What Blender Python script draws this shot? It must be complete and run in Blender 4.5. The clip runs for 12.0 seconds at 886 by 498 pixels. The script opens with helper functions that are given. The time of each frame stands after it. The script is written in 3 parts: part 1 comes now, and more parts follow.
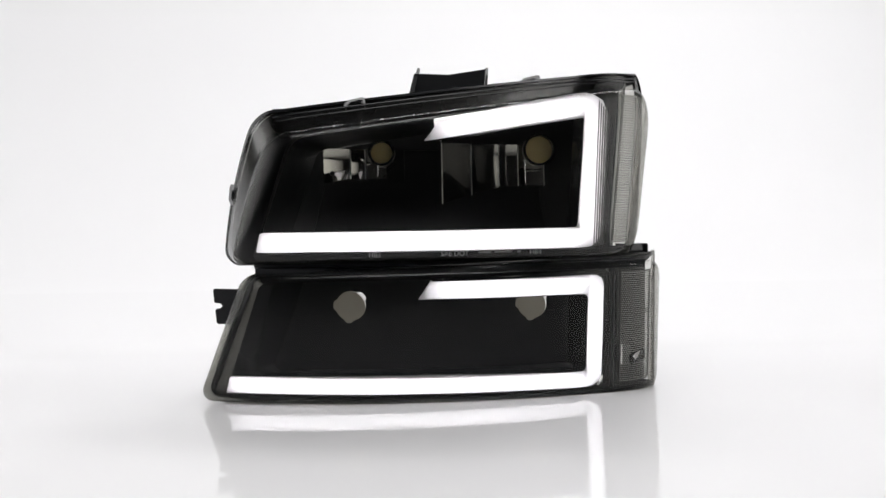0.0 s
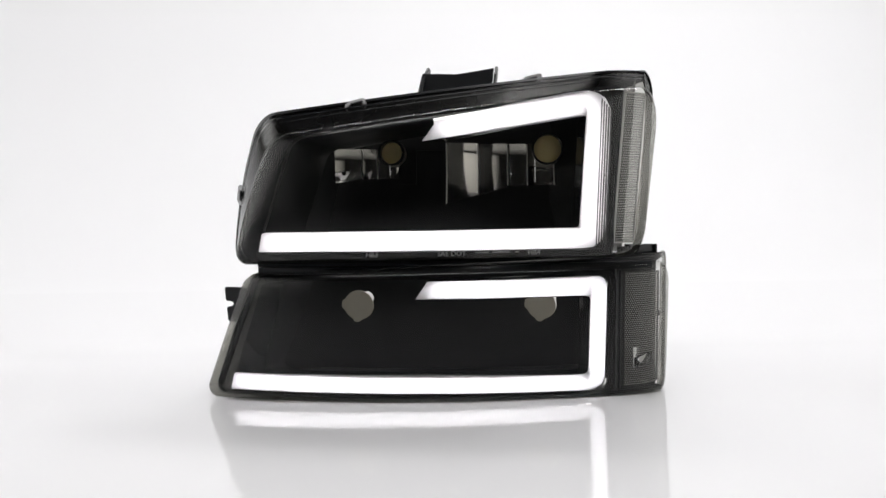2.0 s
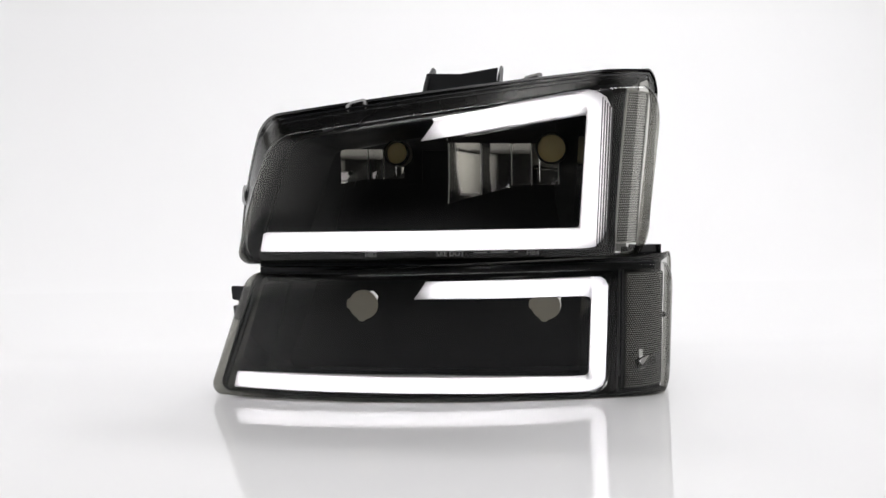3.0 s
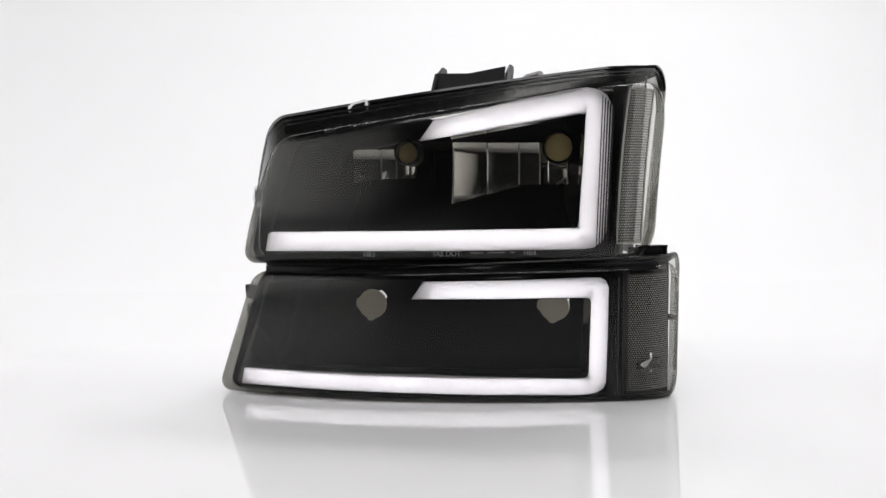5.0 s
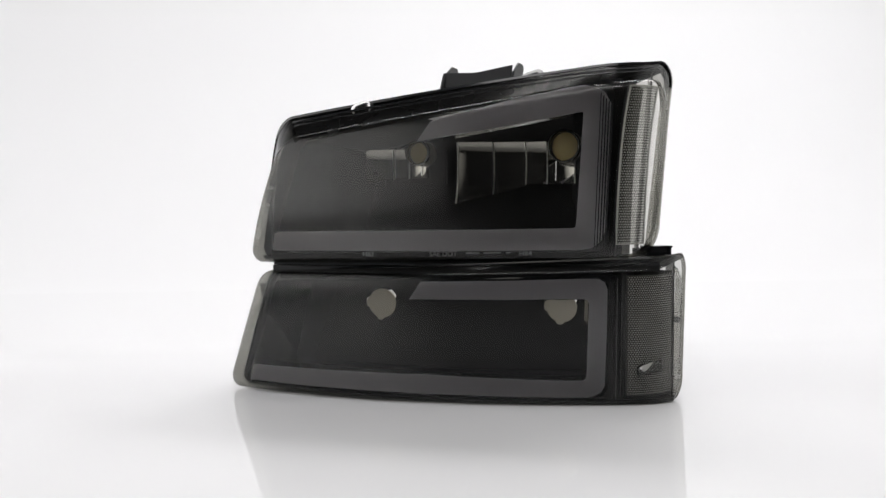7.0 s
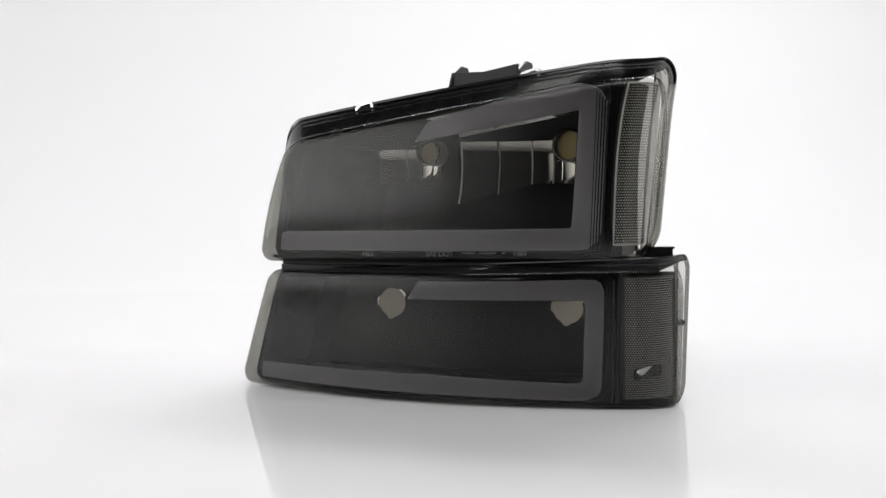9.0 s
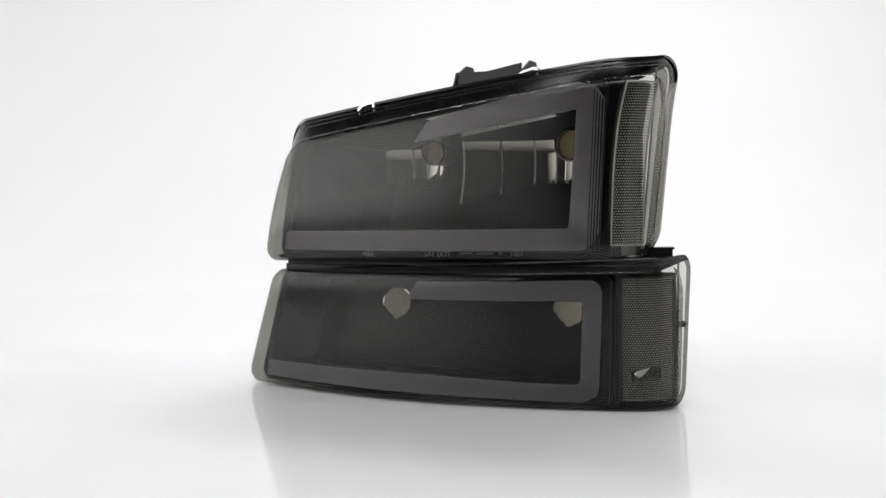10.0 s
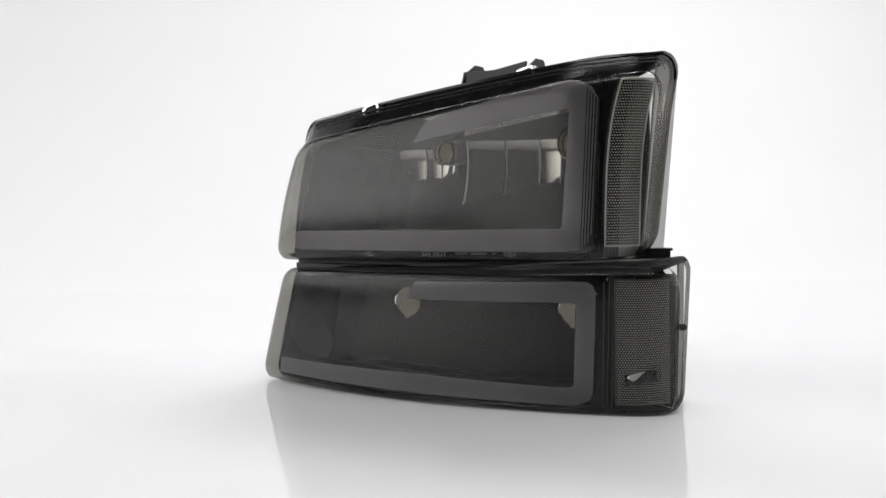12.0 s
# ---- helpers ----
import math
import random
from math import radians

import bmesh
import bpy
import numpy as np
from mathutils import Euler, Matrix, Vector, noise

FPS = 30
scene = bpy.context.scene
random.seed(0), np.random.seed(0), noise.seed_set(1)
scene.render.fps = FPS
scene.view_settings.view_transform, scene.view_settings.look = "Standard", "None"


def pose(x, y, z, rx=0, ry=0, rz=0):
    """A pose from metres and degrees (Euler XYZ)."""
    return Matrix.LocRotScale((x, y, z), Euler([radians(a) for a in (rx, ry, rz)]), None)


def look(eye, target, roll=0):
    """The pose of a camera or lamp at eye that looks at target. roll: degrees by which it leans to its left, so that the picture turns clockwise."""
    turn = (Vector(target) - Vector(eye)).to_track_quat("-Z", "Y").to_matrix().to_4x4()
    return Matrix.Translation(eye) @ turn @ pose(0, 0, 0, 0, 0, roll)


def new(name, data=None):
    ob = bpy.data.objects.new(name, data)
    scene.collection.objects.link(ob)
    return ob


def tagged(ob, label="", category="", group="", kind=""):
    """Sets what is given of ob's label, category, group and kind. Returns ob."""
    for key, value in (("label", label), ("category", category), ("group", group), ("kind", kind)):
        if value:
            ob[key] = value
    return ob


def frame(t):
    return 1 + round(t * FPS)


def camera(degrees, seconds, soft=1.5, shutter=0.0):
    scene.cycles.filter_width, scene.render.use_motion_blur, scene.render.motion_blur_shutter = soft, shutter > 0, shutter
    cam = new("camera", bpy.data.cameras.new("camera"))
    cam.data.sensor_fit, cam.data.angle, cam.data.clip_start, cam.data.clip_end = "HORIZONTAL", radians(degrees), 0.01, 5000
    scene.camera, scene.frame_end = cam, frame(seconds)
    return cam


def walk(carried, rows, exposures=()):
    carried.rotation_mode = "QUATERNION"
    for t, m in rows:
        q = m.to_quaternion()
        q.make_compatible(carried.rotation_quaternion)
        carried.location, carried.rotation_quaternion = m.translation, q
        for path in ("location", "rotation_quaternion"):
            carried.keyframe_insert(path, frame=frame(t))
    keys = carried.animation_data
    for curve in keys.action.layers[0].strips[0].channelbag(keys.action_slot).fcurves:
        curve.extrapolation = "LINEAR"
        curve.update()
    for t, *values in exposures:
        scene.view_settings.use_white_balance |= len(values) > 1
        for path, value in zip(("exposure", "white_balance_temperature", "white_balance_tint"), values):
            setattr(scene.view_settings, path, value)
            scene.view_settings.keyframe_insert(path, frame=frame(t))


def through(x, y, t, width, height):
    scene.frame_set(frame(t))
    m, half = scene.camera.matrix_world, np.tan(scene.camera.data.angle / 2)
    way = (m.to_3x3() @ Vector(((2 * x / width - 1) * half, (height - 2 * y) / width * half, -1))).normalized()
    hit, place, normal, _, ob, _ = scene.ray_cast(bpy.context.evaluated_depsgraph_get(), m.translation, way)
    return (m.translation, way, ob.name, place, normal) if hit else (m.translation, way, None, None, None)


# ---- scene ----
# ---------------------------------------------------------------- camera: stands still on a low tripod
cam = camera(51.6, 12.0, soft=1.5)
EYE_Z = 0.2045                       # height of the lens above the white table
EYE = (0.0, -1.0, EYE_Z)
AIM = (math.sin(radians(0.514)), 0.0, EYE_Z - math.tan(radians(2.166)))
walk(cam, [(0.0, look(EYE, AIM, -0.97)), (12.0, look(EYE, AIM, -0.97))])

# ---------------------------------------------------------------- light: photo studio with unseen softboxes and two added fill lamps
world = bpy.data.worlds.new("studio_dark")
world.use_nodes = True
world.node_tree.nodes["Background"].inputs[0].default_value = (0.6, 0.62, 0.66, 1)
world.node_tree.nodes["Background"].inputs[1].default_value = 0.02
scene.world = world
scene.view_settings.exposure = 0.0


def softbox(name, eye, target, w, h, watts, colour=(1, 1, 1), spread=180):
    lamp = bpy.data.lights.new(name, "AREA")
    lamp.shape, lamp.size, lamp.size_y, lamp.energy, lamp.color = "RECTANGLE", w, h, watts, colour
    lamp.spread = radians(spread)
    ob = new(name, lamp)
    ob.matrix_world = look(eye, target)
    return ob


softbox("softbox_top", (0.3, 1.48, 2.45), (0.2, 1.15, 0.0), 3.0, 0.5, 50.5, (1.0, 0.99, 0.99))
# added fill: the front box lifts the table, the wall box the left backdrop
softbox("fill_front", (0.0, -1.15, 2.3), (0.0, -0.2, 0.0), 2.2, 0.6, 16, (1.0, 0.99, 0.99))
softbox("fill_wall", (-2.2, 0.75, 1.3), (-0.7, 1.7, 0.75), 1.0, 1.0, 8, (1.0, 0.99, 0.99))
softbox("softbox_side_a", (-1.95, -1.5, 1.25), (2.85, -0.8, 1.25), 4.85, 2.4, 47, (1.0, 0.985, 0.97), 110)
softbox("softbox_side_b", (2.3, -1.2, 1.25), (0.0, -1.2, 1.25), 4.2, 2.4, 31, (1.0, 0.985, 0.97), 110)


# ---------------------------------------------------------------- materials
def material(name, colour, rough=0.5, metal=0.0, ior=1.5, grain=0.0, bump=0.0, scale=60.0, spec=0.5, dark=0.8, coat=0.0):
    m = bpy.data.materials.new(name)
    m.use_nodes = True
    nt = m.node_tree
    b = nt.nodes["Principled BSDF"]
    b.inputs["Base Color"].default_value = (*colour, 1)
    b.inputs["Roughness"].default_value = rough
    b.inputs["Metallic"].default_value = metal
    b.inputs["IOR"].default_value = ior
    b.inputs["Specular IOR Level"].default_value = spec
    b.inputs["Coat Weight"].default_value = coat
    geo = nt.nodes.new("ShaderNodeTexCoord")
    fine = nt.nodes.new("ShaderNodeTexNoise")
    fine.inputs["Scale"].default_value, fine.inputs["Detail"].default_value = scale * 12, 3
    wide = nt.nodes.new("ShaderNodeTexNoise")
    wide.inputs["Scale"].default_value, wide.inputs["Detail"].default_value = scale, 4
    nt.links.new(geo.outputs["Object"], fine.inputs["Vector"])
    nt.links.new(geo.outputs["Object"], wide.inputs["Vector"])
    mix = nt.nodes.new("ShaderNodeMix")
    mix.data_type = "RGBA"
    mix.inputs["A"].default_value = (*colour, 1)
    mix.inputs["B"].default_value = (*[c * dark for c in colour], 1)
    nt.links.new(wide.outputs["Fac"], mix.inputs["Factor"])
    nt.links.new(mix.outputs["Result"], b.inputs["Base Color"])
    if grain:
        rng = nt.nodes.new("ShaderNodeMapRange")
        rng.inputs["To Min"].default_value, rng.inputs["To Max"].default_value = max(rough - grain, 0.0), rough + grain
        nt.links.new(wide.outputs["Fac"], rng.inputs["Value"])
        nt.links.new(rng.outputs["Result"], b.inputs["Roughness"])
    if bump:
        bp = nt.nodes.new("ShaderNodeBump")
        bp.inputs["Strength"].default_value, bp.inputs["Distance"].default_value = bump, 0.0005
        nt.links.new(fine.outputs["Fac"], bp.inputs["Height"])
        nt.links.new(bp.outputs["Normal"], b.inputs["Normal"])
    return m


def clear_plastic(name, tint, gloss_rough=0.16, base=0.040):
    """Thin clear plastic: tinted see-through with a sharp surface gloss."""
    m = bpy.data.materials.new(name)
    m.use_nodes = True
    nt = m.node_tree
    nt.nodes.remove(nt.nodes["Principled BSDF"])
    out = nt.nodes["Material Output"]
    see = nt.nodes.new("ShaderNodeBsdfTransparent")
    see.inputs[0].default_value = (*tint, 1)
    gloss = nt.nodes.new("ShaderNodeBsdfGlossy")
    gloss.inputs["Roughness"].default_value = gloss_rough
    lw = nt.nodes.new("ShaderNodeLayerWeight")
    lw.inputs["Blend"].default_value = 0.5
    power = nt.nodes.new("ShaderNodeMath")
    power.operation, power.inputs[1].default_value = "POWER", 5.0
    nt.links.new(lw.outputs["Facing"], power.inputs[0])
    rng = nt.nodes.new("ShaderNodeMapRange")
    rng.inputs["To Min"].default_value, rng.inputs["To Max"].default_value = base, 0.9
    nt.links.new(power.outputs[0], rng.inputs["Value"])
    mix = nt.nodes.new("ShaderNodeMixShader")
    nt.links.new(rng.outputs["Result"], mix.inputs["Fac"])
    nt.links.new(see.outputs[0], mix.inputs[1])
    nt.links.new(gloss.outputs[0], mix.inputs[2])
    nt.links.new(mix.outputs[0], out.inputs["Surface"])
    return m


def diffuser_plastic(name, colour, through):
    m = bpy.data.materials.new(name)
    m.use_nodes = True
    nt = m.node_tree
    nt.nodes.remove(nt.nodes["Principled BSDF"])
    out = nt.nodes["Material Output"]
    dif = nt.nodes.new("ShaderNodeBsdfDiffuse")
    dif.inputs[0].default_value = (*colour, 1)
    tra = nt.nodes.new("ShaderNodeBsdfTranslucent")
    tra.inputs[0].default_value = (*through, 1)
    add = nt.nodes.new("ShaderNodeAddShader")
    nt.links.new(dif.outputs[0], add.inputs[0])
    nt.links.new(tra.outputs[0], add.inputs[1])
    nt.links.new(add.outputs[0], out.inputs["Surface"])
    return m


def glowing(name, colour, strength):
    m = bpy.data.materials.new(name)
    m.use_nodes = True
    nt = m.node_tree
    nt.nodes.remove(nt.nodes["Principled BSDF"])
    em = nt.nodes.new("ShaderNodeEmission")
    em.inputs[0].default_value, em.inputs[1].default_value = (*colour, 1), strength
    nt.links.new(em.outputs[0], nt.nodes["Material Output"].inputs["Surface"])
    return m


WHITE_ACRYLIC = material("white_acrylic", (0.89, 0.89, 0.902), 0.05, ior=1.40, grain=0.02, scale=3, dark=0.985)
def ease_gloss(m, near, far, y0, y1):
    """Roughness that rises along the sweep from the polished table to the matt wall."""
    nt = m.node_tree
    co, sep, rng = nt.nodes.new("ShaderNodeTexCoord"), nt.nodes.new("ShaderNodeSeparateXYZ"), nt.nodes.new("ShaderNodeMapRange")
    rng.interpolation_type = "SMOOTHSTEP"
    for key, value in (("From Min", y0), ("From Max", y1), ("To Min", near), ("To Max", far)):
        rng.inputs[key].default_value = value
    nt.links.new(co.outputs["Object"], sep.inputs[0])
    nt.links.new(sep.outputs["Y"], rng.inputs["Value"])
    nt.links.new(rng.outputs["Result"], nt.nodes["Principled BSDF"].inputs["Roughness"])
    plain, mix = nt.nodes.new("ShaderNodeBsdfDiffuse"), nt.nodes.new("ShaderNodeMixShader")
    plain.inputs[0].default_value = nt.nodes["Principled BSDF"].inputs["Base Color"].default_value
    fade = nt.nodes.new("ShaderNodeMapRange")
    fade.interpolation_type = "SMOOTHSTEP"
    fade.inputs["From Min"].default_value, fade.inputs["From Max"].default_value = y0 - 0.25, y1 - 0.35
    nt.links.new(sep.outputs["Y"], fade.inputs["Value"])
    nt.links.new(fade.outputs["Result"], mix.inputs["Fac"])
    nt.links.new(nt.nodes["Principled BSDF"].outputs[0], mix.inputs[1])
    nt.links.new(plain.outputs[0], mix.inputs[2])
    nt.links.new(mix.outputs[0], nt.nodes["Material Output"].inputs["Surface"])


ease_gloss(WHITE_ACRYLIC, 0.012, 0.5, 0.15, 1.3)
STUDIO_GREY = material("studio_grey", (0.05, 0.05, 0.052), 0.8, scale=4, bump=0.1)
SMOKED = clear_plastic("smoked_clear_plastic", (0.61, 0.605, 0.58))
SMOKED_LOW = clear_plastic("smoked_low_plastic", (0.61, 0.608, 0.59), 0.14, 0.029)
SMOKED_THICK = clear_plastic("thick_smoked_plastic", (0.33, 0.325, 0.30))
BLACK_GLOSS = material("black_gloss_plastic", (0.012, 0.0125, 0.014), 0.12, grain=0.03, scale=30)
BLACK_SATIN = material("black_satin_plastic", (0.011, 0.0118, 0.0135), 0.42, grain=0.06, bump=0.15, scale=40, spec=0.3)
BLACK_SEMI = material("black_semi_gloss_plastic", (0.012, 0.0125, 0.014), 0.27, grain=0.04, scale=30, spec=0.4)
BLACK_DEEP = material("black_inner_plastic", (0.005, 0.005, 0.0055), 0.5, grain=0.06, scale=40, spec=0.15)
BLACK_MATT = material("black_matt_plastic", (0.016, 0.016, 0.017), 0.6, grain=0.08, bump=0.25, scale=40)
DARK_CHROME = material("smoked_chrome", (0.13, 0.128, 0.12), 0.14, metal=1.0, grain=0.03, scale=25)
CHROME = material("chrome", (0.72, 0.71, 0.68), 0.05, metal=1.0, grain=0.02, scale=25)
SOCKET_BROWN = material("socket_brown", (0.10, 0.088, 0.062), 0.35, grain=0.05, scale=40)
STEEL = material("spring_steel", (0.80, 0.80, 0.81), 0.25, metal=0.6, grain=0.06, scale=80)
INNER_GREY = material("inner_grey", (0.30, 0.30, 0.29), 0.4, grain=0.1, scale=30)
INNER_DARK = material("inner_dark_grey", (0.06, 0.06, 0.06), 0.4, grain=0.1, scale=30)
SKIRT_GREY = material("skirt_grey", (0.065, 0.065, 0.065), 0.75, grain=0.1, scale=30)
RIB_GLINT = material("rib_glint", (0.8, 0.8, 0.76), 0.25, scale=60)
LOW_MARKER = clear_plastic("low_marker_plastic", (0.74, 0.74, 0.72), 0.12, 0.06)
MARKER_CLEAR = clear_plastic("marker_plastic", (0.42, 0.42, 0.40), 0.12, 0.06)
DIMPLE = material("clear_dimple", (0.68, 0.68, 0.66), 0.12, scale=90)
DIFFUSER = diffuser_plastic("frosted_diffuser", (0.056, 0.054, 0.060), (0.72, 0.715, 0.735))
CAP_BEIGE = diffuser_plastic("beige_cap", (0.16, 0.145, 0.11), (0.60, 0.55, 0.38))
CAP_GREY = diffuser_plastic("grey_cap", (0.16, 0.155, 0.14), (0.40, 0.385, 0.35))
MARK_WHITE = material("light_patch_white", (0.8, 0.8, 0.8), 0.2, scale=80)
LED_WHITE = glowing("led_white", (1.0, 0.985, 1.0), 12.0)
CHANNEL_WHITE = material("channel_white", (0.88, 0.88, 0.88), 0.5, scale=60)
LED_BACK = material("led_tube_back", (0.01, 0.01, 0.01), 0.7)
PALE_MARK = diffuser_plastic("moulded_mark", (0.012, 0.012, 0.012), (0.4, 0.4, 0.4))
FLUTE_GREY = material("flute_grey", (0.042, 0.042, 0.046), 0.35, scale=60)


# ---------------------------------------------------------------- building helpers
BASE = {}                            # height of each lamp's base, in metres below or above the eye


def mesh_from(name, verts, faces, mats, face_mat=None, smooth=True):
    me = bpy.data.meshes.new(name)
    me.from_pydata([tuple(v) for v in verts], [], faces)
    for m in (mats if isinstance(mats, (list, tuple)) else [mats]):
        me.materials.append(m)
    if face_mat:
        me.polygons.foreach_set("material_index", face_mat)
    me.polygons.foreach_set("use_smooth", [smooth] * len(me.polygons))
    me.update()
    return me


def part(name, data, parent, label="", kind=""):
    """A part in its lamp's space: given in heights about the eye, kept in heights above the lamp's base."""
    ob = new(name, data)
    top = parent
    while top.parent:
        top = top.parent
    if parent == top:
        ob.location = (0, 0, -BASE[top.name])
    ob.parent = parent
    return tagged(ob, label, kind=kind)


def fix_normals(me):
    bm = bmesh.new()
    bm.from_mesh(me)
    bmesh.ops.recalc_face_normals(bm, faces=bm.faces)
    for e in bm.edges:
        if len(e.link_faces) == 2 and e.calc_face_angle(0.0) > 0.6:
            e.smooth = False
    bm.to_mesh(me)
    bm.free()
    return me


class Plan:
    """The lamp's plan: a shallow front bow that turns round into the side. s runs along it, d goes inwards."""

    def __init__(self, y0, k, x0, xk, bend, lean=0.0, level=0.0, recede=0.0, crest=1.0, swell=None):
        self.swell = swell
        self.lean, self.level, self.recede, self.crest = lean, level, recede, crest
        xs = np.linspace(-0.3, xk, 90)
        front = np.stack([xs, y0 + k * (xs - x0) ** 2], 1)
        p = np.array([front[-2], front[-1]] + list(bend))
        q = np.vstack([2 * p[0] - p[1], p, 2 * p[-1] - p[-2]])
        side = []
        for i in range(2, len(q) - 2):
            a, b, c, e = q[i - 1:i + 3]
            for u in np.arange(12) / 12:
                side.append(0.5 * (2 * b + (c - a) * u + (2 * a - 5 * b + 4 * c - e) * u * u + (3 * b - a - 3 * c + e) * u ** 3))
        side.append(p[-1])
        side = np.array(side)
        self.xy = np.vstack([front, side[1:]])
        self.s = np.r_[xs, xk + np.cumsum(np.linalg.norm(np.diff(side, axis=0), axis=1))]
        t = np.gradient(self.xy, axis=0)
        t /= np.linalg.norm(t, axis=1, keepdims=True)
        self.n = np.stack([-t[:, 1], t[:, 0]], 1)

    def at(self, s, z, d=0.0):
        x, y = (np.interp(s, self.s, self.xy[:, i]) for i in (0, 1))
        nx, ny = (np.interp(s, self.s, self.n[:, i]) for i in (0, 1))
        over = max(0.0, s - self.s[-1])
        u = min(max((s - 0.195) / 0.055, 0.0), 1.0)
        u = u * u * (3 - 2 * u)                  # the side leans outwards with height and falls back under the crest
        x += u * self.lean * (z - self.level)
        y += u * self.recede * max(0.0, z - self.crest) ** 2
        if self.swell:                           # the slanting end bulges outwards at half height
            s0, slope, mid, half, most = self.swell
            v = min(max(1 - (s - s0 - slope * (z - mid)) / 0.02, 0.0), 1.0)
            x -= most * v * max(0.0, 1 - ((z - mid) / half) ** 2)
        return Vector((x + nx * d + over * ny, y + ny * d - over * nx, z))


UP = Plan(-0.035, 0.42, -0.08, 0.17, [(0.20, 0.003), (0.225, 0.018), (0.240, 0.034), (0.247, 0.05)], 0.11, 0.09, 3.6, 0.085, (-0.196, 0.325, 0.019, 0.08, 0.0055))
LOW = Plan(-0.042, 0.70, -0.06, 0.185, [(0.218, 0.0115), (0.245, 0.026), (0.256, 0.043), (0.2592, 0.056)], 0.035, -0.07)


def rquad(bl, br, tr, tl, radii, along=22, round_n=8):
    """A loop of (s, z, d): four corners, rounded."""
    cs = [np.array(c, float) for c in (bl, br, tr, tl)]
    out = []
    for i in range(4):
        a, b, c = cs[i - 1], cs[i], cs[(i + 1) % 4]
        nxt, r, rn = cs[(i + 1) % 4], radii[i], radii[(i + 1) % 4]
        e1 = (a - b) / np.linalg.norm((a - b)[:2])
        e2 = (c - b) / np.linalg.norm((c - b)[:2])
        p0, p2 = b + e1 * r, b + e2 * r
        for u in np.arange(round_n) / round_n:
            w = 0.62
            den = (1 - u) ** 2 + 2 * w * u * (1 - u) + u * u
            out.append(((1 - u) ** 2 * p0 + 2 * w * u * (1 - u) * b + u * u * p2) / den)
        q = nxt - e2 * rn
        for u in np.arange(along) / along:
            out.append(p2 + (q - p2) * u)
    return out


def inset(corners, e, d, most=1.0):
    """Corners moved inwards by e, at depth d; at the side's end by no more than most."""
    (a, b, c, f) = corners
    g = min(e, most)
    return [(a[0] + e, a[1] + e, d), (b[0] - g, b[1] + e, d), (c[0] - g, c[1] - e, d), (f[0] + e, f[1] - e, d)]


def blend(a, b, n):
    """Loops in even steps from a to b."""
    a, b = np.array(a), np.array(b)
    return [a + (b - a) * k / n for k in range(n + 1)]


def bowed(front, height):
    """How far a lens stands out between its lower and upper edge, less so behind its front."""
    (a, b, c, e) = front

    def lift(s, z, d):
        low = a[1] + (b[1] - a[1]) * (s - a[0]) / (b[0] - a[0])
        top = e[1] + (c[1] - e[1]) * (s - e[0]) / (c[0] - e[0])
        v = (2 * z - low - top) / (top - low)
        return d - height * min(max((0.17 - s) / 0.14, 0.0), 1.0) ** 2 * max(0.0, 1 - v * v) * max(0.0, 1 - max(d, 0.0) / 0.016)

    return lift


def loft(name, plan, loops, mat, cap=None, centre=None, steps=9, back=False, lift=None, edge=None, pick=None):
    """A skin through loops; cap: the last loop is closed by loops that shrink to the middle at that depth."""
    loops = list(loops)
    if cap is not None:
        last = np.array(loops[-1])
        mid = np.array([last[:, 0].mean(), last[:, 1].mean(), 0])
        if centre:
            mid[:2] = centre
        for k in range(1, steps + 1):
            f = 1 - k / steps
            ring = last.copy()
            ring[:, :2] = mid[:2] + (last[:, :2] - mid[:2]) * max(f, 0.004)
            loops.append(ring)
    n = len(loops[0])
    verts, faces = [], []
    for ring in loops:
        verts += [plan.at(p[0], p[1], lift(*p) if lift else p[2]) for p in ring]
    fm = []
    for k in range(len(loops) - 1):
        for i in range(n):
            j = (i + 1) % n
            faces.append((k * n + i, k * n + j, (k + 1) * n + j, (k + 1) * n + i))
            fm.append(1 if edge and (k < edge[0] and loops[k][i][0] < edge[1] or loops[k][i][0] > edge[2]) or pick and pick[0] <= i < pick[1] and k < pick[2] else 0)
    if cap is not None:
        faces.append(tuple((len(loops) - 1) * n + i for i in range(n)))
    if back:
        faces.append(tuple(reversed(range(n))))
    fm += [0] * (len(faces) - len(fm))
    return fix_normals(mesh_from(name, verts, faces, mat, fm))


def band(name, plan, pairs, d0, d1, mat, back=True, split=6):
    """A raised bar: pairs of its two edges' (s, z) along the way, from depth d0 in front to d1 behind."""
    fine = []
    for (a0, b0), (a1, b1) in zip(pairs[:-1], pairs[1:]):
        for u in np.arange(split) / split:
            fine.append((np.array(a0) * (1 - u) + np.array(a1) * u, np.array(b0) * (1 - u) + np.array(b1) * u))
    fine.append((np.array(pairs[-1][0], float), np.array(pairs[-1][1], float)))
    verts, faces = [], []
    for a, b in fine:
        verts += [plan.at(*a, d1), plan.at(*a, d0), plan.at(*b, d0), plan.at(*b, d1)]
    for k in range(len(fine) - 1):
        o = 4 * k
        for i in range(4 if back else 3):
            j = (i + 1) % 4
            faces.append((o + i, o + j, o + 4 + j, o + 4 + i))
    o = 4 * (len(fine) - 1)
    faces += [(0, 1, 2, 3), (o + 3, o + 2, o + 1, o)]
    return fix_normals(mesh_from(name, verts, faces, mat, smooth=False))


